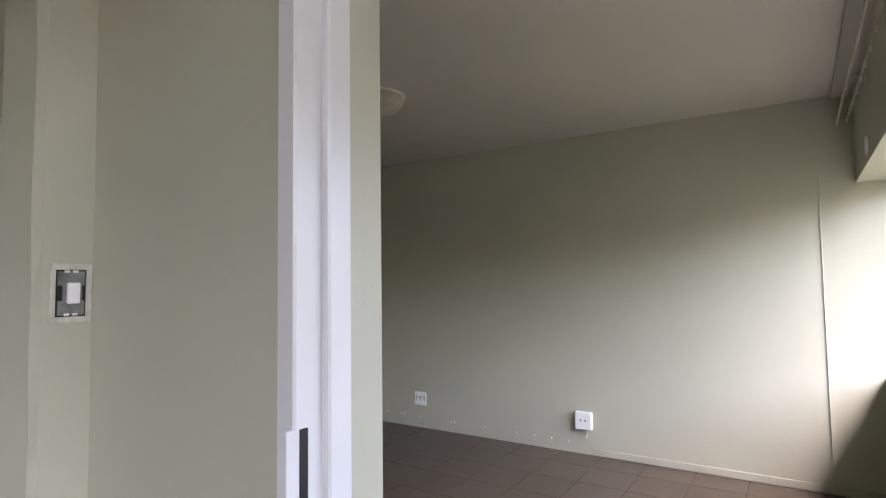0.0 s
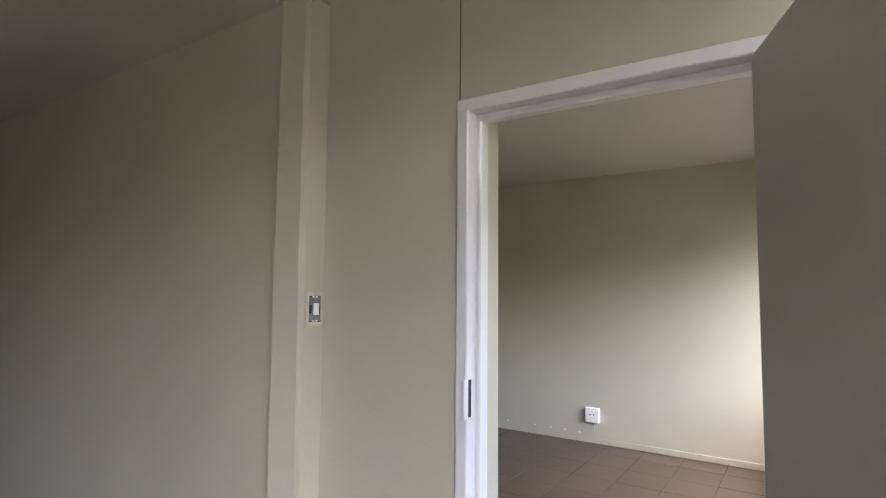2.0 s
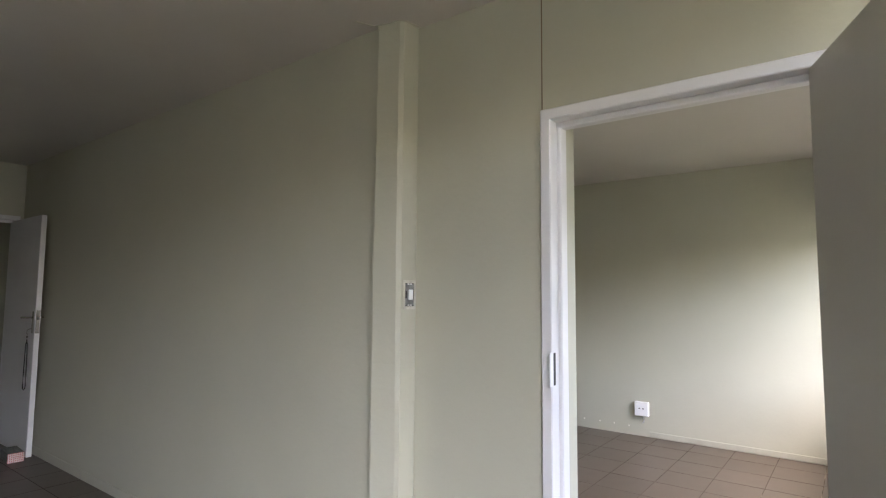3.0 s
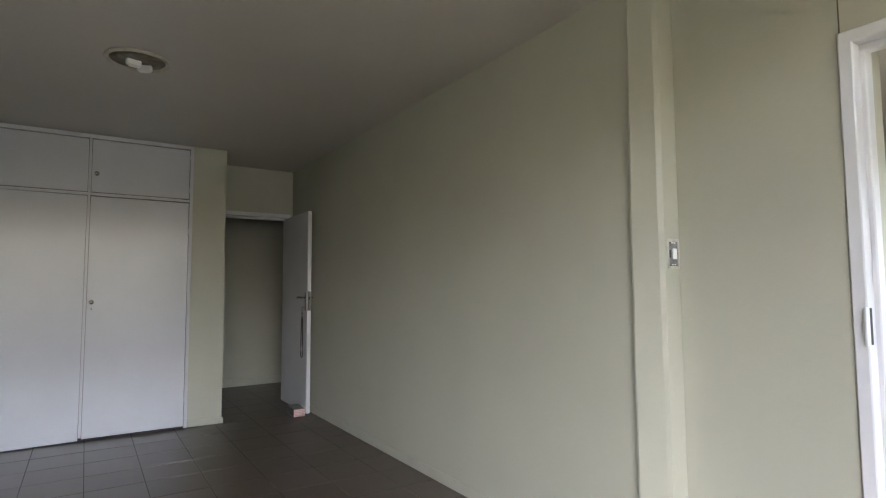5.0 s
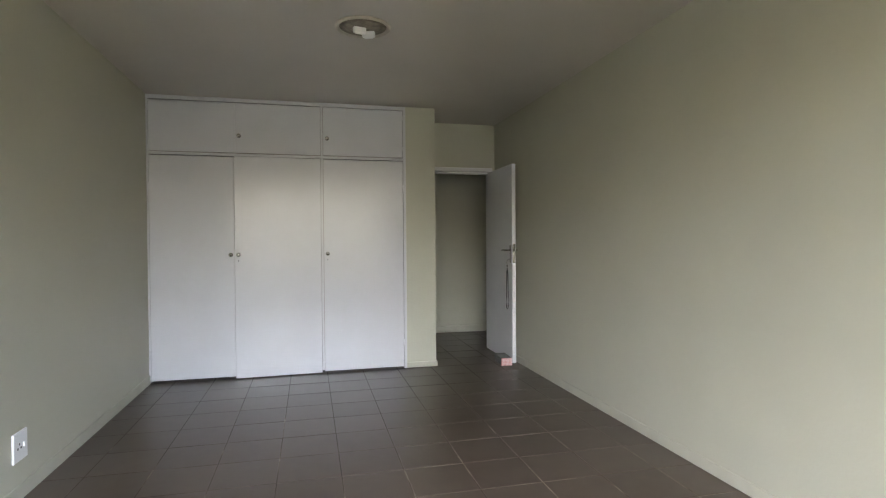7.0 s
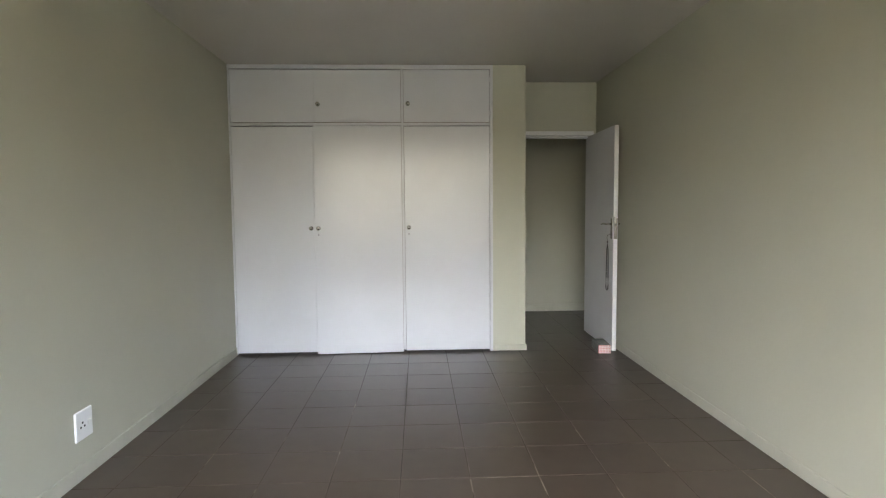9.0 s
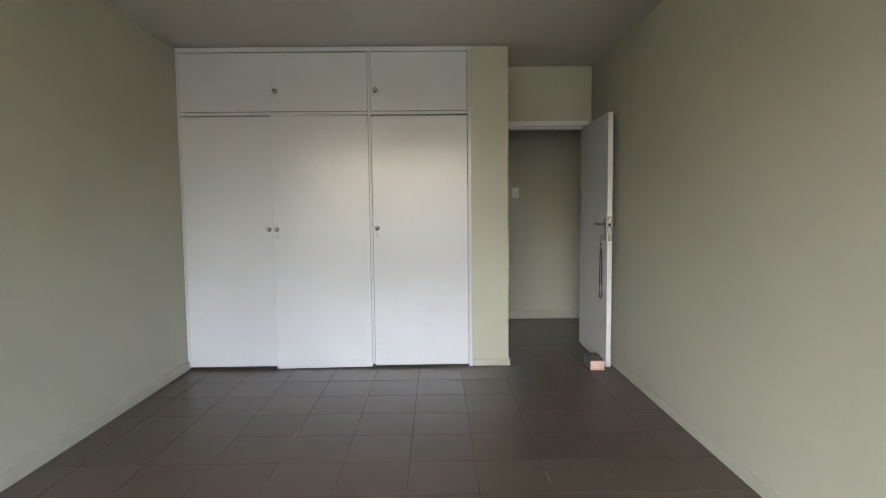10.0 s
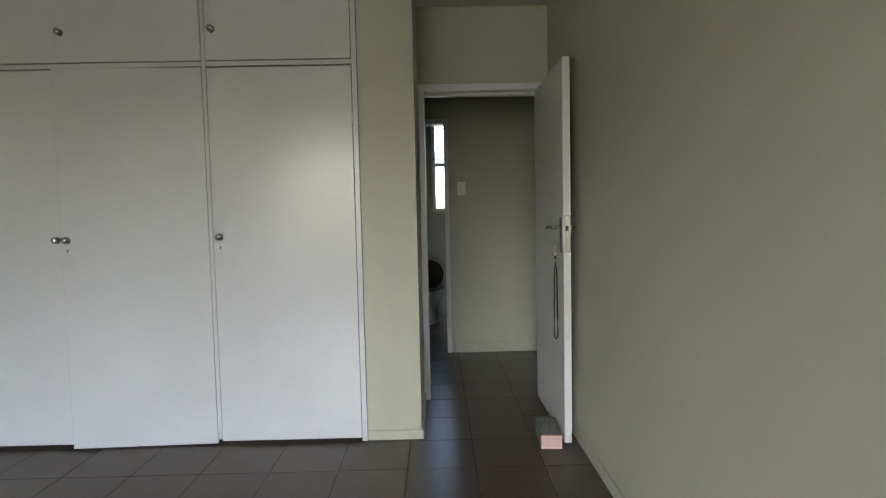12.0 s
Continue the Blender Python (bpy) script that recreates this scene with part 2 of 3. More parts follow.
structure("wall_return", boxes((-1.155, 0, 0, -0.855, YD, H)), WALL, "narrow cream wall end beside the wardrobe", "wall")
structure("wall_behind_wardrobe", boxes((XL, 0.62, 0, -1.155, 0.82, H)), WALL, "plain wall behind the wardrobe", "wall")
structure("wall_over_door", boxes((-1.155, YD, 2.07, 0, YD + 0.11, H), (-1.155, YD, 0, -0.85, YD + 0.11, 2.07), (-0.03, YD, 0, 0, YD + 0.11, 2.07)), WALL, "cream wall over the passage door", "wall")
structure("wall_hall", boxes((-0.65, YH, 0, 1.2, YH + 0.12, H), (-1.5, YH, 2.06, -0.65, YH + 0.12, H), (-2.0, YH, 0, -1.42, YH + 0.12, H)), WALL, "dim grey-green hall wall", "wall")
structure("wall_hall_end", boxes((1.2, YD, 0, 1.3, YH + 0.12, H), (XN2, YD + 0.1, 0, 1.2, YD + 0.2, H), (-2.1, YD, 0, -2.0, YT, H), (-2.0, 0.82, 0, -1.155, 0.9, H)), WALL, "plain hall end wall", "wall")
structure("wall_toilet_window", boxes((-2.0, YT, 0, 0.4, YT + 0.15, 1.29), (-2.0, YT, 2.395, 0.4, YT + 0.15, H), (-2.0, YT, 1.29, -0.79, YT + 0.15, 2.395), (-0.36, YT, 1.29, 0.4, YT + 0.15, 2.395)), WALL, "toilet window wall", "wall")
structure("wall_toilet_side", boxes((0.3, YH + 0.12, 0, 0.4, YT, H)), WALL, "plain toilet side wall", "wall")
structure("ceiling", boxes((XL - 0.2, YF - 0.2, H, XB + 0.2, YT + 0.2, H + 0.2)), CEIL, "satin off-white painted ceiling", "ceiling")
structure("ceiling_strip", boxes((XN2, -5.77, H - 0.018, XB, -5.66, H - 0.001)), CEIL, "painted strip along the ceiling beside the beam", "trim")

# rough filler line where the pier meets the ceiling
fl = bmesh.new()
tube(fl, [(-0.11, -3.97, H - 0.001), (-0.075, -3.985, H - 0.002), (-0.03, -4.01, H - 0.003), (-0.012, -4.08, H - 0.003), (-0.008, -4.13, H - 0.003), (0.02, -4.154, H - 0.003), (0.095, -4.165, H - 0.002)], 0.003, 6)
structure("filler_line", fl, TRIM, "rough pale filler line round the pier at the ceiling", "trim")

# panel seams
structure("panel_seam", boxes((XN - 0.002, -4.767, DH + 0.044, XN - 0.0005, -4.763, H)), CARC, "thin dark panel joint over the door frame", "trim")
structure("panel_bead", boxes((XB - 0.007, -5.574, 0.085, XB - 0.0005, -5.567, 2.07), bevel=0.002), TRIM, "thin raised cover bead on the wall panel", "trim")


def skirting(x0, y0, x1, y1, h=0.07):
    bm = boxes((x0, y0, 0.001, x1, y1, h), bevel=0.003)
    return structure("baseboard", bm, TRIM, "low cream painted skirting board", "baseboard")


skirting(-0.009, -4.0, -0.0005, YD - 0.03)
skirting(XL + 0.0005, YF, XL + 0.012, -0.02, 0.08)
skirting(-1.15, -0.014, -0.842, -0.0005, 0.055)
skirting(-0.8545, 0, -0.842, YD - 0.02, 0.055)
skirting(-0.60, YH - 0.014, 1.19, YH - 0.0005, 0.09)
skirting(XB - 0.008, YG, XB - 0.0005, -4.0, 0.055)


def door_frame(name, pieces, label):
    fr = empty(name, 0, 0, 0, label, "door frame", "", "structure")
    for nm, rows in pieces:
        part(nm, boxes(*rows, bevel=0.004), WHITE, fr)
    return fr


# steel frame in the partition: outer face, rebate and stop on each side
f1 = door_frame("door_frame_1", [
    ("jamb", [(XN - 0.012, DY0 - 0.0, 0, XN + 0.05, DY0 + 0.042, DH + 0.04), (XN + 0.045, DY0 - 0.016, 0, 0.205, DY0 + 0.038, DH + 0.02)]),
    ("jamb", [(XN - 0.012, DY1 - 0.04, 0, XN + 0.05, DY1, DH + 0.04), (XN + 0.045, DY1 - 0.038, 0, 0.197, DY1 + 0.022, DH + 0.02)]),
    ("head", [(XN - 0.0125, DY1 - 0.04, DH + 0.0, XN + 0.05, DY0 + 0.042, DH + 0.042), (XN + 0.042, DY1 - 0.036, DH - 0.022, 0.194, DY0 + 0.036, DH + 0.035)]),
], "white gloss steel door frame with a stepped rebate")
plate = part("strike_plate", boxes((XN - 0.03, DY0 - 0.003, 1.065, XN - 0.004, DY0 + 0.004, 1.185), bevel=0.001), WHITE, f1)
part("strike_slot", boxes((XN - 0.0035, DY0 - 0.0035, 1.068, XN + 0.012, DY0 + 0.001, 1.183)), BLACK, f1, "dark strike slot")
f2 = door_frame("door_frame_2", [
    ("jamb", [(-0.852, YD - 0.012, 0, -0.812, YD + 0.12, 2.07)]),
    ("jamb", [(-0.068, YD - 0.012, 0, -0.028, YD + 0.12, 2.07)]),
    ("head", [(-0.853, YD - 0.013, 2.05, -0.027, YD + 0.121, 2.095)]),
    ("stop", [(-0.812, YD + 0.045, 2.03, -0.068, YD + 0.10, 2.05)]),
], "white painted passage door frame")
f3 = door_frame("door_frame_3", [
    ("jamb", [(-0.67, YH - 0.015, 0, -0.632, YH + 0.13, 2.09)]),
    ("jamb", [(-1.43, YH - 0.015, 0, -1.395, YH + 0.13, 2.09)]),
    ("head", [(-1.43, YH - 0.016, 2.05, -0.632, YH + 0.131, 2.095)]),
], "white painted toilet door frame")


def window(name, x0, x1, z0, z1, y, bars, label):
    w = empty(name, 0, 0, 0, label, "window", "", "structure")
    part("window_frame", boxes((x0, y - 0.02, z0, x0 + 0.04, y + 0.02, z1), (x1 - 0.04, y - 0.02, z0, x1, y + 0.02, z1),
         (x0 + 0.04, y - 0.021, z0, x1 - 0.04, y + 0.021, z0 + 0.04), (x0 + 0.04, y - 0.021, z1 - 0.04, x1 - 0.04, y + 0.021, z1)), WHITE, w)
    xs = [x0 + 0.04] + list(bars) + [x1 - 0.04]
    for b in bars:
        part("mullion", boxes((b - 0.02, y - 0.018, z0 + 0.04, b + 0.02, y + 0.018, z1 - 0.04)), WHITE, w)
    for a, b in zip(xs, xs[1:]):
        p = part("pane", boxes((a, y - 0.003, z0 + 0.04, b, y + 0.003, z1 - 0.04)), GLASS, w)
        p.visible_shadow = False
    return w


window("window_1", XL + 0.12, XN - 0.12, 0.6, 2.43, YF - 0.1, (-2.3, -1.15), "wide white-framed bedroom window")
window("window_2", 0.5, XB, 0.755, 2.0, YG - 0.15, (1.6, 2.75), "wide white-framed window in the next room")
w3 = window("window_3", -0.79, -0.36, 1.29, 2.395, YT + 0.05, (), "small bright toilet window with burglar bars")
part("transom", boxes((-0.75, YT + 0.03, 1.845, -0.4, YT + 0.07, 1.89)), WHITE, w3)

# ---- doors ----
d1 = empty("door_1", XN - 0.008, -5.607, 0, "open flush door painted grey-white, swung into the bedroom", "door", rz=200.5)
part("leaf", boxes((0.0, -0.004, 0.012, 0.775, 0.036, 2.04), bevel=0.003), DOORP, d1)
d2 = empty("door_2", -0.048, YD - 0.012, 0, "open white flush door held back by a wedge block", "door", rz=-90)
leaf2 = part("leaf", boxes((0.0, -0.04, 0.012, 0.775, 0.0, 2.04), bevel=0.0025), WHITE, d2)

# ---- wardrobe ----
wd = empty("built_in_wardrobe", XL, 0, 0, "white painted built-in wardrobe with three tall doors, middle one ajar", "wardrobe")
X = [0.0, 0.73, 1.525, 2.335]
for nm, row in (("side_panel", (0.001, 0.05, 0.03, 0.018, 0.6, 2.58)), ("side_panel", (2.316, 0.05, 0.03, 2.334, 0.6, 2.58)), ("back_panel", (0.018, 0.58, 0.03, 2.316, 0.6, 2.58)),
                ("base_panel", (0.018, 0.05, 0.03, 2.316, 0.58, 0.05)), ("top_panel", (0.018, 0.05, 2.562, 2.316, 0.58, 2.58)), ("divider", (1.516, 0.05, 0.05, 1.533, 0.58, 2.056)),
                ("shelf", (0.018, 0.05, 2.058, 2.316, 0.58, 2.076))):
    part(nm, boxes(row), CARC, wd, "bare dark timber behind the doors")
part("plinth", boxes((0.02, 0.03, 0.001, 2.32, 0.59, 0.03)), BLACK, wd, "dark recess under the doors")
part("stile", boxes((0.001, -0.019, 0.012, 0.018, 0.05, 2.585), bevel=0.002), WARD, wd)
part("stile", boxes((1.514, -0.0185, 0.03, 1.535, 0.05, 2.55), bevel=0.002), WARD, wd)
part("stile", boxes((2.307, -0.021, 0.002, 2.335, 0.05, 2.586), bevel=0.002), WARD, wd)
part("top_rail", boxes((0.018, -0.02, 2.549, 2.307, 0.05, 2.585), bevel=0.002), WARD, wd)
part("mid_rail", boxes((0.018, -0.0175, 2.055, 1.514, 0.05, 2.08), bevel=0.002), WARD, wd)
part("mid_rail", boxes((1.535, -0.0175, 2.055, 2.307, 0.05, 2.08), bevel=0.002), WARD, wd)


def wardrobe_door(x0, x1, z0, z1, hinge_right, ajar, knobx, knobz, keyhole):
    hx = x1 if hinge_right else x0
    d = part("door", boxes((x0 - hx, -0.016, z0, x1 - hx, 0.0, z1), bevel=0.002), WARD, wd)
    d.matrix_basis = pose(hx, -0.003, 0, 0, 0, ajar)
    if not knobz:
        return d
    bm = bmesh.new()
    lathe(bm, [(0.019, 0), (0.019, 0.003), (0.008, 0.006), (0.008, 0.016), (0.016, 0.02), (0.0185, 0.027), (0.013, 0.034), (0.004, 0.036)], pose(knobx - hx, -0.016, knobz, 90, 0, 0), 18)
    part("knob", bm, CHROME, d, "round satin metal knob", True)
    if keyhole:
        part("keyhole", boxes((knobx - hx - 0.003, -0.0175, knobz - 0.065, knobx - hx + 0.003, -0.0155, knobz - 0.05)), BLACK, d, "dark keyhole")
    return d


wardrobe_door(0.02, 0.732, 0.022, 2.047, False, 0.0, 0.70, 1.147, False)
wardrobe_door(0.736, 1.5115, 0.008, 2.05, True, 1.9, 0.768, 1.147, True)
wardrobe_door(1.5375, 2.304, 0.02, 2.047, True, 0.0, 1.572, 1.147, True)
wardrobe_door(0.021, 0.748, 2.085, 2.541, False, 0.0, 0.0, 0.0, False)
wardrobe_door(0.749, 1.5115, 2.085, 2.541, True, 0.3, 0.782, 2.24, False)
wardrobe_door(1.5375, 2.304, 2.085, 2.543, True, 0.0, 1.575, 2.245, False)

# hinge knuckles on the outer stiles
for hx in (0.019, 2.3055):
    for z0, z1 in ((0.22, 0.29), (1.74, 1.81), (2.14, 2.19), (2.44, 2.49)):
        bm = bmesh.new()
        tube(bm, [(hx, -0.0215, z0), (hx, -0.0215, (z0 + z1) / 2), (hx, -0.0215, z1)], 0.0045, 8)
        part("hinge", bm, WARD, wd, "", True)

# ---- ceiling lamps ----
lp = empty("ceiling_lamp", -1.752, -1.95, H, "round cream ceiling light without its bowl, bulbs showing", "ceiling lamp")
bm = bmesh.new()
lathe(bm, [(0.170, 0.0), (0.173, -0.006), (0.168, -0.014), (0.158, -0.017), (0.150, -0.012), (0.147, -0.003), (0.01, -0.002)], pose(0, 0, 0), 40)
part("rim", bm, RAILM, lp, "", True)
bm = bmesh.new()
lathe(bm, [(0.145, -0.0035), (0.10, -0.008), (0.01, -0.01)], pose(0, 0, 0), 32)
part("backplate", bm, DULL, lp, "dull metal backplate", True)
for dx, dy, rz in ((-0.022, -0.01, 12), (0.04, 0.05, -20)):
    bm = bmesh.new()
    box(bm, -0.04, -0.014, -0.045, 0.04, 0.014, -0.009, 0.005)
    box(bm, -0.028, -0.007, -0.052, 0.028, 0.007, -0.045, 0.002)
    bm.transform(pose(dx, dy, 0, 0, 0, rz))
    part("lamp_holder", bm, PLASTIC, lp, "white lamp holder")

# ---- switch on the pier ----
sw = empty("light_switch", 0.068, YP - 0.0005, 1.388, "coverless light switch in a recessed grey metal box", "light switch")
part("surround", boxes((-0.042, -0.004, -0.062, 0.037, 0.001, -0.049), (-0.042, -0.004, 0.049, 0.037, 0.001, 0.062),
     (-0.042, -0.0045, -0.049, -0.032, 0.001, 0.049), (0.026, -0.0045, -0.049, 0.037, 0.001, 0.049), bevel=0.001), SURR, sw)
part("backbox", boxes((-0.032, -0.001, -0.049, 0.026, 0.0015, 0.049)), BLACK, sw, "dark open back box")
part("bracket", boxes((-0.028, -0.003, -0.046, 0.023, -0.0005, -0.016), (-0.028, -0.003, 0.016, 0.023, -0.0005, 0.046), (-0.019, -0.003, -0.016, 0.018, -0.0005, 0.016)), GALV, sw, "grey galvanised mounting bracket")
part("rocker", boxes((-0.012, -0.011, -0.022, 0.012, -0.003, 0.022), bevel=0.002), PLASTIC, sw, "white rocker")
for z in (-0.047, 0.043):
    part("tab", boxes((-0.016, -0.004, z, -0.006, -0.001, z + 0.005), (0.0, -0.004, z, 0.01, -0.001, z + 0.005)), PLASTIC, sw, "white plastic tabs")

# ---- sockets ----


def socket(x, y, z, side, w, h, d, pins, label, category, mat=None):
    """A wall plate in the yz plane; side is the way it faces along x."""
    s = empty("wall_socket", x, y, z, label, category)
    a, b = sorted((0.0005 * side, d * side))
    part("plate", boxes((a, -w / 2, -h / 2, b, w / 2, h / 2), bevel=min(0.004, d / 3)), mat or PLASTIC, s)
    for py, pz, r in pins:
        bm = bmesh.new()
        lathe(bm, [(r, 0), (r, 0.002)], pose(d * side - (0.001 if side > 0 else -0.001), py, pz, 0, 90 * side, 0), 10)
        part("pin_hole", bm, BLACK, s, "dark pin hole")
    return s


s1 = socket(XL, -2.272, 0.268, 1, 0.135, 0.145, 0.012, [(-0.03, -0.008, 0.006), (0.0, -0.008, 0.006), (-0.015, 0.012, 0.006)], "white square wall socket above the skirting", "socket")
part("rocker", boxes((0.012, 0.022, -0.012, 0.018, 0.042, 0.012), bevel=0.002), PLASTIC, s1, "small white rocker")
s2 = socket(XB, -2.32, 0.275, -1, 0.135, 0.125, 0.012, [(dy, dz, 0.007) for dy in (-0.045, 0.0, 0.045) for dz in (0.02, -0.005)] + [(-0.018, 0.012, 0.005), (0.018, 0.012, 0.005)], "white double wall socket in the next room", "socket")
for dy in (-0.03, 0.03):
    part("rocker", boxes((-0.018, dy - 0.011, -0.045, -0.012, dy + 0.011, -0.027), bevel=0.002), PLASTIC, s2, "small rocker")
s3 = socket(XB, -3.938, 0.27, -1, 0.132, 0.136, 0.045, [(-0.018, 0.005, 0.007), (0.018, 0.005, 0.007)], "raised white socket box with a short cable below", "socket")
bm = bmesh.new()
tube(bm, [(-0.012, -0.012, -0.066), (-0.013, -0.014, -0.09), (-0.012, -0.016, -0.115), (-0.009, -0.008, -0.135), (-0.004, 0.0, -0.142)], 0.0065)
part("cable", bm, PLASTIC, s3, "white cable end", True)

hs = empty("hall_switch", -0.520, 1.9195, 1.478, "white plastic light switch plate in the hall", "light switch")
part("plate", boxes((-0.038, -0.01, -0.062, 0.038, 0.0, 0.062), bevel=0.003), PLASTIC, hs)
for z in (-0.02, 0.0, 0.02):
    part("rocker", boxes((-0.006, -0.014, z - 0.007, 0.006, -0.01, z + 0.007), bevel=0.001), CREAMP, hs, "small toggle")

# filled screw holes where the skirting was taken off
for y, z in ((-1.9, 0.11), (-2.08, 0.105), (-2.12, 0.105), (-2.32, 0.10), (-2.66, 0.095), (-2.70, 0.094), (-3.02, 0.09), (-3.33, 0.09), (-3.5, 0.088), (-3.65, 0.088), (-3.8, 0.085)):
    bm = bmesh.new()
    lathe(bm, [(0.008, 0), (0.006, 0.003), (0.002, 0.004)], pose(XB - 0.0003, y, z, 0, -90, 0), 9)
    tagged(mesh_object("wall_plug", bm, CREAMP), "white filler over an old skirting screw hole", "wall plug", "old screw holes")

# ---- curtain track and beam in the next room ----
ct = empty("curtain_track", 0, 0, 0, "double painted curtain track on brackets under the ceiling", "curtain track")
for y in (-5.685, -5.735):
    part("rail", boxes((0.5, y - 0.005, 2.376, 3.84, y + 0.005, 2.392), bevel=0.002), RAILM, ct)
for x in (0.9, 1.9, 2.9, 3.79):
    part("bracket", boxes((x - 0.01, -5.77, 2.392, x + 0.01, -5.68, 2.398), (x - 0.01, -5.77, 2.34, x + 0.01, -5.764, 2.43)), RAILM, ct)
for i in range(7):
    x = 2.2 + i * 0.22
    part("glider", boxes((x, -5.74, 2.356, x + 0.012, -5.73, 2.376)), CREAMP, ct)
# white disc stands in for sky seen through a round hole in the beam
bm = bmesh.new()
lathe(bm, [(0.05, 0), (0.048, 0.008), (0.02, 0.011)], pose(3.13, -5.7695, 2.085, -90, 0, 0), 24)
tagged(mesh_object("round_vent_disc", bm, PLASTIC, True), "round white disc on the beam in place of a bright vent hole", "cover plate")

lb = empty("bowl_lamp", 2.18, -3.2, H, "cream glass bowl ceiling light in the next room", "ceiling lamp")
bm = bmesh.new()
lathe(bm, [(0.19, 0.0), (0.195, -0.012), (0.19, -0.045), (0.15, -0.09), (0.08, -0.115), (0.01, -0.12)], pose(0, 0, 0), 32)
part("bowl", bm, GLOBE, lb, "", True)
bm = bmesh.new()
lathe(bm, [(0.2, -0.001), (0.2, -0.012), (0.196, -0.014)], pose(0, 0, 0), 32)
part("rim", bm, CREAMP, lb, "", True)

# ---- furniture of the passage door ----
hd = part("handle", boxes((0.715, -0.046, 1.03, 0.748, -0.04, 1.215), bevel=0.003), CHROME, d2, "satin metal lever handle on a long plate")
bm = bmesh.new()
tube(bm, [(0.731, -0.044, 1.163), (0.731, -0.085, 1.163), (0.722, -0.094, 1.164), (0.66, -0.096, 1.166), (0.615, -0.092, 1.158)], 0.008, 10)
part("lever", bm, CHROME, hd, "", True)
part("latch_plate", boxes((0.7745, -0.034, 1.03, 0.777, -0.006, 1.225), bevel=0.001), CHROME, d2, "metal latch plate on the door edge")
part("latch", boxes((0.776, -0.026, 1.145, 0.7785, -0.014, 1.17)), BLACK, d2, "dark latch")
hb = part("handle", boxes((0.715, 0.0, 1.03, 0.748, 0.006, 1.215), bevel=0.003), CHROME, d2, "satin metal lever handle")
bm = bmesh.new()
tube(bm, [(0.731, 0.004, 1.163), (0.731, 0.03, 1.163), (0.70, 0.036, 1.164), (0.64, 0.034, 1.164)], 0.008, 10)
part("lever", bm, CHROME, hb, "", True)
# key lanyard hanging from the lock
lan = empty("key_lanyard", -0.094, -0.072, 1.09, "black cord key lanyard hanging from the door lock", "lanyard")
bm = bmesh.new()
tube(bm, [(0.0, 0, -0.02), (-0.02, 0.012, -0.03), (-0.022, 0.02, -0.055), (-0.02, 0.012, -0.075), (-0.018, 0.012, -0.06)], 0.003, 6)
part("key", bm, CHROME, lan, "small steel key and ring")
part("bead", boxes((-0.024, 0.008, -0.10, -0.014, 0.018, -0.08), (-0.023, 0.009, -0.135, -0.015, 0.017, -0.11), bevel=0.002), CORD, lan)
bm = bmesh.new()
loop = [(-0.019, 0.012, -0.13)] + [(-0.019 + 0.009 * s, 0.012, -0.15 - 0.043 * k) for s, k in ((0.6, 0), (0.7, 1), (0.8, 2), (0.9, 4), (1.0, 6), (1.1, 8), (0.9, 8.6), (0, 8.9), (-0.9, 8.6), (-1.1, 8), (-1.0, 6), (-0.9, 4), (-0.8, 2), (-0.7, 1), (-0.6, 0))] + [(-0.019, 0.0115, -0.13)]
tube(bm, loop, 0.0042, 6)
part("cord", bm, CORD, lan, "", True)

# block that holds the door open
blk = empty("door_stop_block", -0.16, -0.06, 0, "grey brick door stop with a red checked end", "door stop", rz=-4)
part("body", boxes((-0.056, -0.122, 0.001, 0.056, 0.13, 0.078), bevel=0.004), CONC, blk)
part("end_cloth", boxes((-0.0555, -0.1275, 0.002, 0.0555, -0.122, 0.077), bevel=0.002), RED, blk, "red and white checked cloth end")
for i in range(8):
    part("check_stripe", boxes((-0.052 + i * 0.0138, -0.1292, 0.004, -0.046 + i * 0.0138, -0.1273, 0.075)), PINKW, blk)
for i in range(5):
    part("check_stripe", boxes((-0.0535, -0.1298, 0.008 + i * 0.0145, 0.0535, -0.1292, 0.0135 + i * 0.0145)), PINKW, blk)

# ---- toilet room ----
wc = empty("toilet", -0.865, 3.33, 0, "white china toilet with a brown wooden seat raised", "toilet")
bm = bmesh.new()
lathe(bm, [(0.12, 0.001), (0.13, 0.02), (0.10, 0.07), (0.09, 0.16), (0.13, 0.25), (0.185, 0.34), (0.20, 0.39), (0.195, 0.40), (0.16, 0.40), (0.12, 0.33), (0.02, 0.28)], Matrix.Diagonal((0.95, 1.2, 1, 1)), 28)
part("bowl", bm, CHINA, wc, "", True)
bm = bmesh.new()
lathe(bm, [(0.205, 0.402), (0.21, 0.412), (0.205, 0.425), (0.13, 0.425), (0.125, 0.41), (0.13, 0.402)], Matrix.Diagonal((0.95, 1.2, 1, 1)), 28)
part("seat", bm, WOODDK, wc, "brown wooden seat", True)
bm = bmesh.new()
lathe(bm, [(0.205, 0.0), (0.21, 0.009), (0.205, 0.018), (0.01, 0.02)], Matrix.Translation((0.03, 0.20, 0.55)) @ pose(0, 0, 0, 82, 0, 0) @ Matrix.Diagonal((0.75, 0.8, 1, 1)), 28)
part("lid", bm, WOODDK, wc, "brown wooden lid", True)
part("cistern", boxes((-0.15, 0.26, 0.40, 0.13, 0.40, 0.72), bevel=0.02), CHINA, wc)
structure("toilet_wall_tiles", boxes((-1.995, YT - 0.012, 0, 0.29, YT - 0.0005, 1.27)), BATHW, "pale tiled dado under the toilet window", "wall tiles")
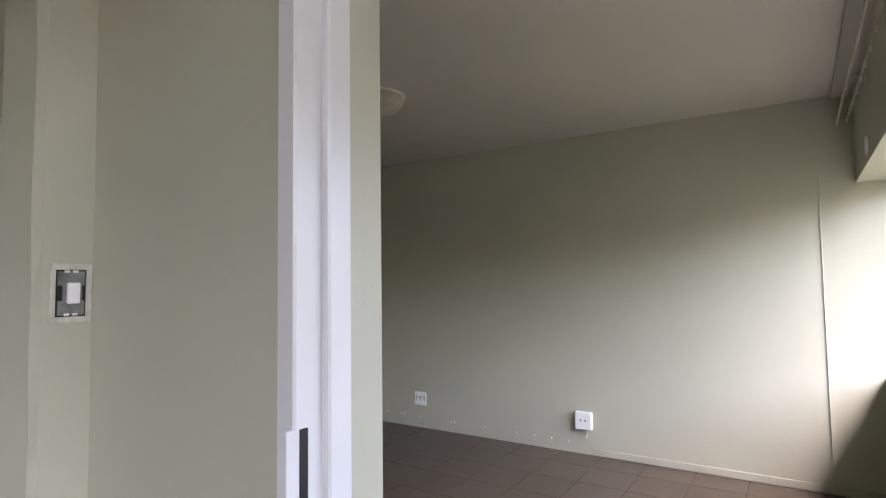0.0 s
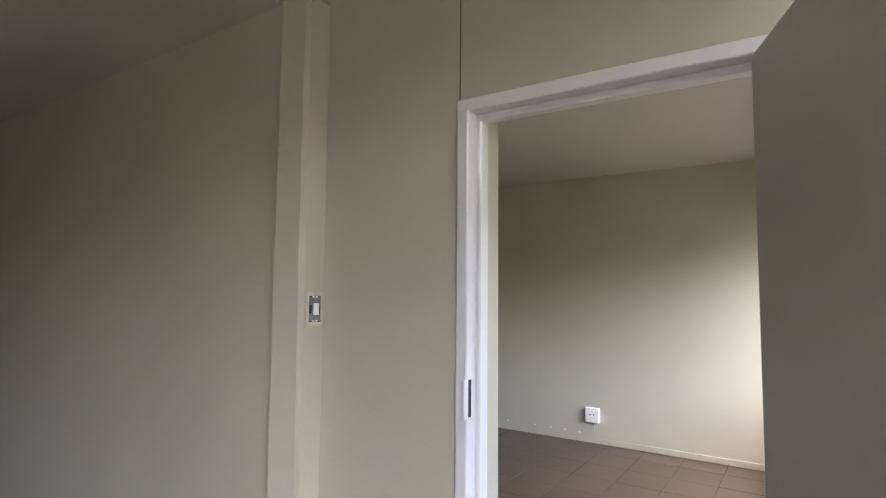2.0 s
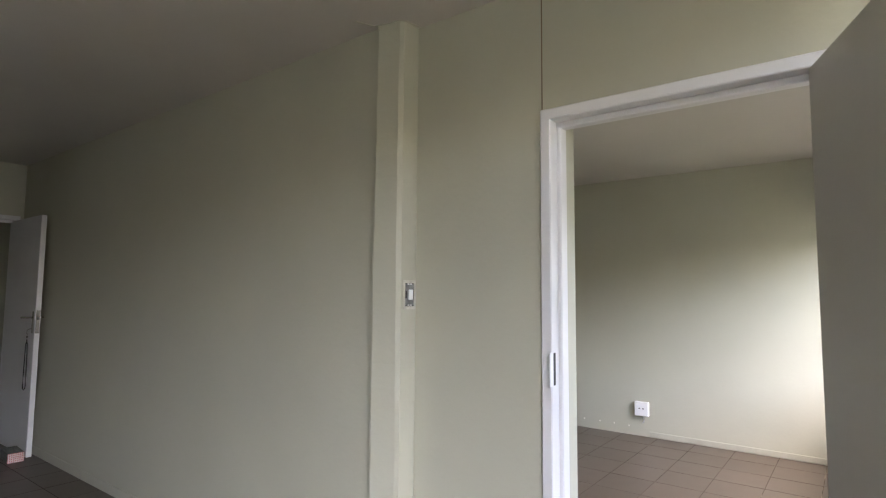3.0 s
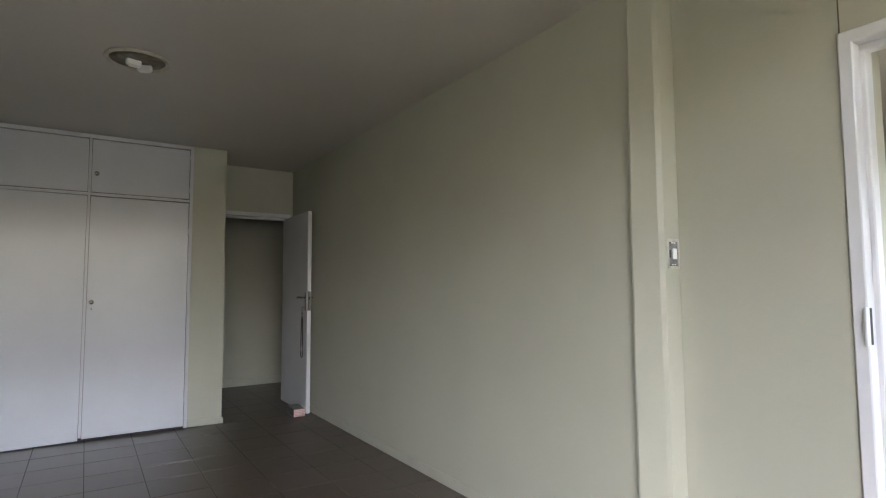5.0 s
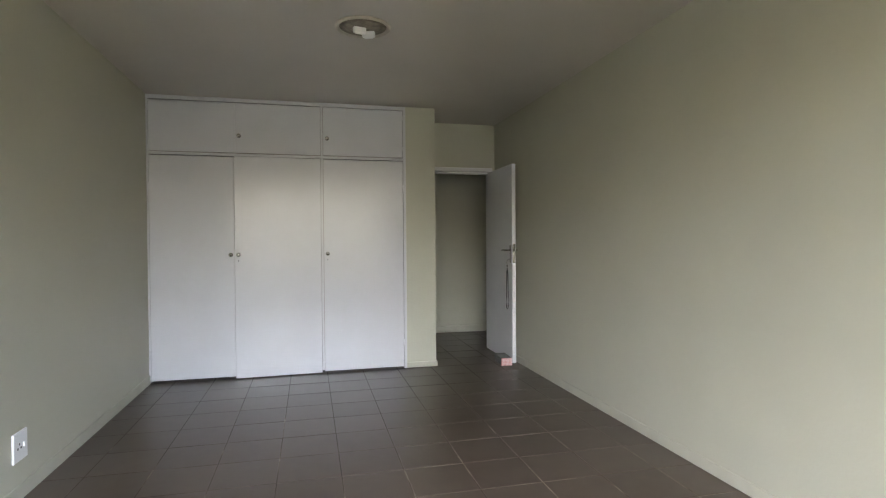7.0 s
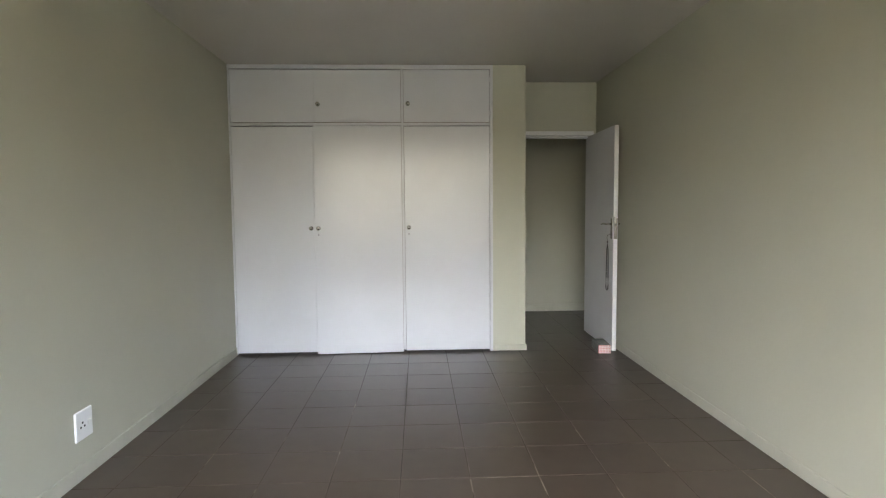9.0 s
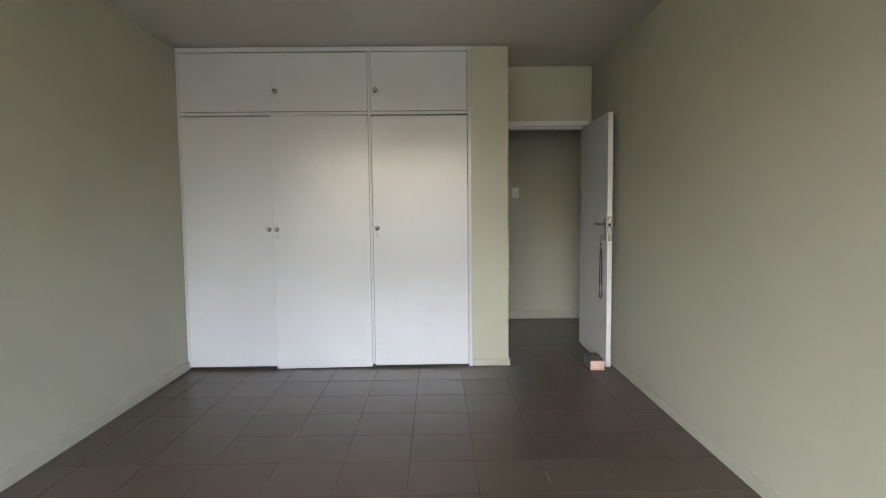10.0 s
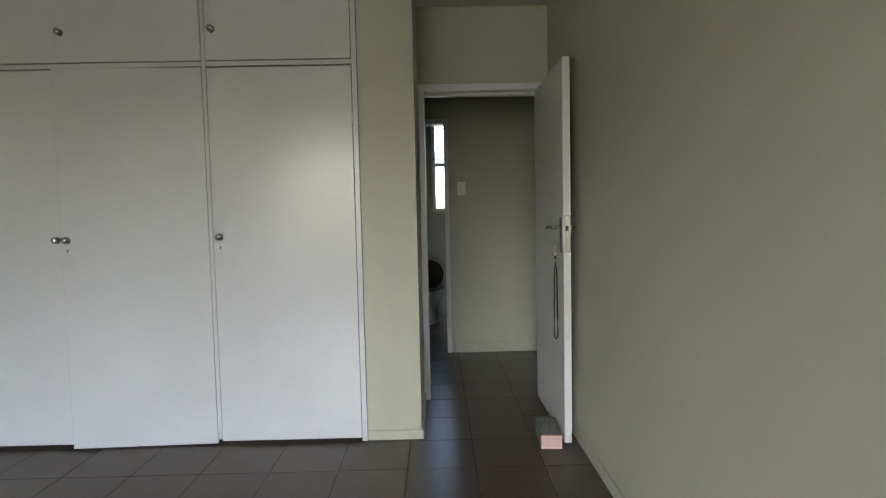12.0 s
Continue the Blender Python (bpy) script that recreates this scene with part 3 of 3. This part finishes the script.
# burglar bars in the toilet window
bb = empty("burglar_bars", 0, 0, 0, "thin white burglar bars inside the toilet window", "burglar bars")
for x in (-0.72, -0.60, -0.48):
    bm = bmesh.new()
    tube(bm, [(x, YT + 0.01, 1.86), (x, YT + 0.01, 2.37)], 0.006, 6)
    part("bar", bm, GALV, bb)
for z in (1.93, 2.30):
    bm = bmesh.new()
    tube(bm, [(-0.78, YT + 0.012, z), (-0.37, YT + 0.012, z)], 0.007, 6)
    part("bar", bm, GALV, bb)
for x in (-0.78, -0.60):
    for a, b in (((x, 1.93), (x + 0.18, 2.30)), ((x, 2.30), (x + 0.18, 1.93))):
        bm = bmesh.new()
        tube(bm, [(a[0], YT + 0.014, a[1]), (b[0], YT + 0.014, b[1])], 0.006, 6)
        part("bar", bm, GALV, bb)

# ---- floor tiles ----
PITCH, JOINT = 0.338, 0.004


def tile_mesh(w, d):
    bm = bmesh.new()
    e = 0.0008
    lo = [bm.verts.new(c) for c in ((0, 0, -0.006), (w, 0, -0.006), (w, d, -0.006), (0, d, -0.006))]
    hi = [bm.verts.new(c) for c in ((e, e, 0), (w - e, e, 0), (w - e, d - e, 0), (e, d - e, 0))]
    bm.faces.new(hi)
    for i in range(4):
        j = (i + 1) % 4
        bm.faces.new((lo[i], lo[j], hi[j], hi[i]))
    me = bpy.data.meshes.new("tile")
    bm.to_mesh(me)
    bm.free()
    me.materials.append(TILE)
    return me


tile_kinds = {}


def lay_tiles(x0, x1, y0, y1, ox, oy):
    """Square tiles over a rectangle, cut at its edges, on a grid through (ox, oy)."""
    i0, i1 = math.floor((x0 - ox) / PITCH), math.ceil((x1 - ox) / PITCH)
    j0, j1 = math.floor((y0 - oy) / PITCH), math.ceil((y1 - oy) / PITCH)
    for i in range(i0, i1):
        for j in range(j0, j1):
            a, b = max(ox + i * PITCH + JOINT / 2, x0), min(ox + (i + 1) * PITCH - JOINT / 2, x1)
            c, d = max(oy + j * PITCH + JOINT / 2, y0), min(oy + (j + 1) * PITCH - JOINT / 2, y1)
            if b - a < 0.012 or d - c < 0.012:
                continue
            key = (round(b - a, 3), round(d - c, 3))
            if key not in tile_kinds:
                tile_kinds[key] = tile_mesh(*key)
            t = new("tile", tile_kinds[key])
            t.parent = floor
            t.matrix_basis = pose(a, c, random.uniform(-0.0003, 0.0004), random.uniform(-0.05, 0.05), random.uniform(-0.05, 0.05), 0)


lay_tiles(XL, XN, YF, YD, -1.93, -1.045)
lay_tiles(-2.0, 1.2, YD, YH + 0.12, -1.93, -1.045)
lay_tiles(-2.0, 0.3, YH + 0.12, YT, -1.93, -1.045)
lay_tiles(XN, XB, -5.86, -1.1, 2.603, -4.08)
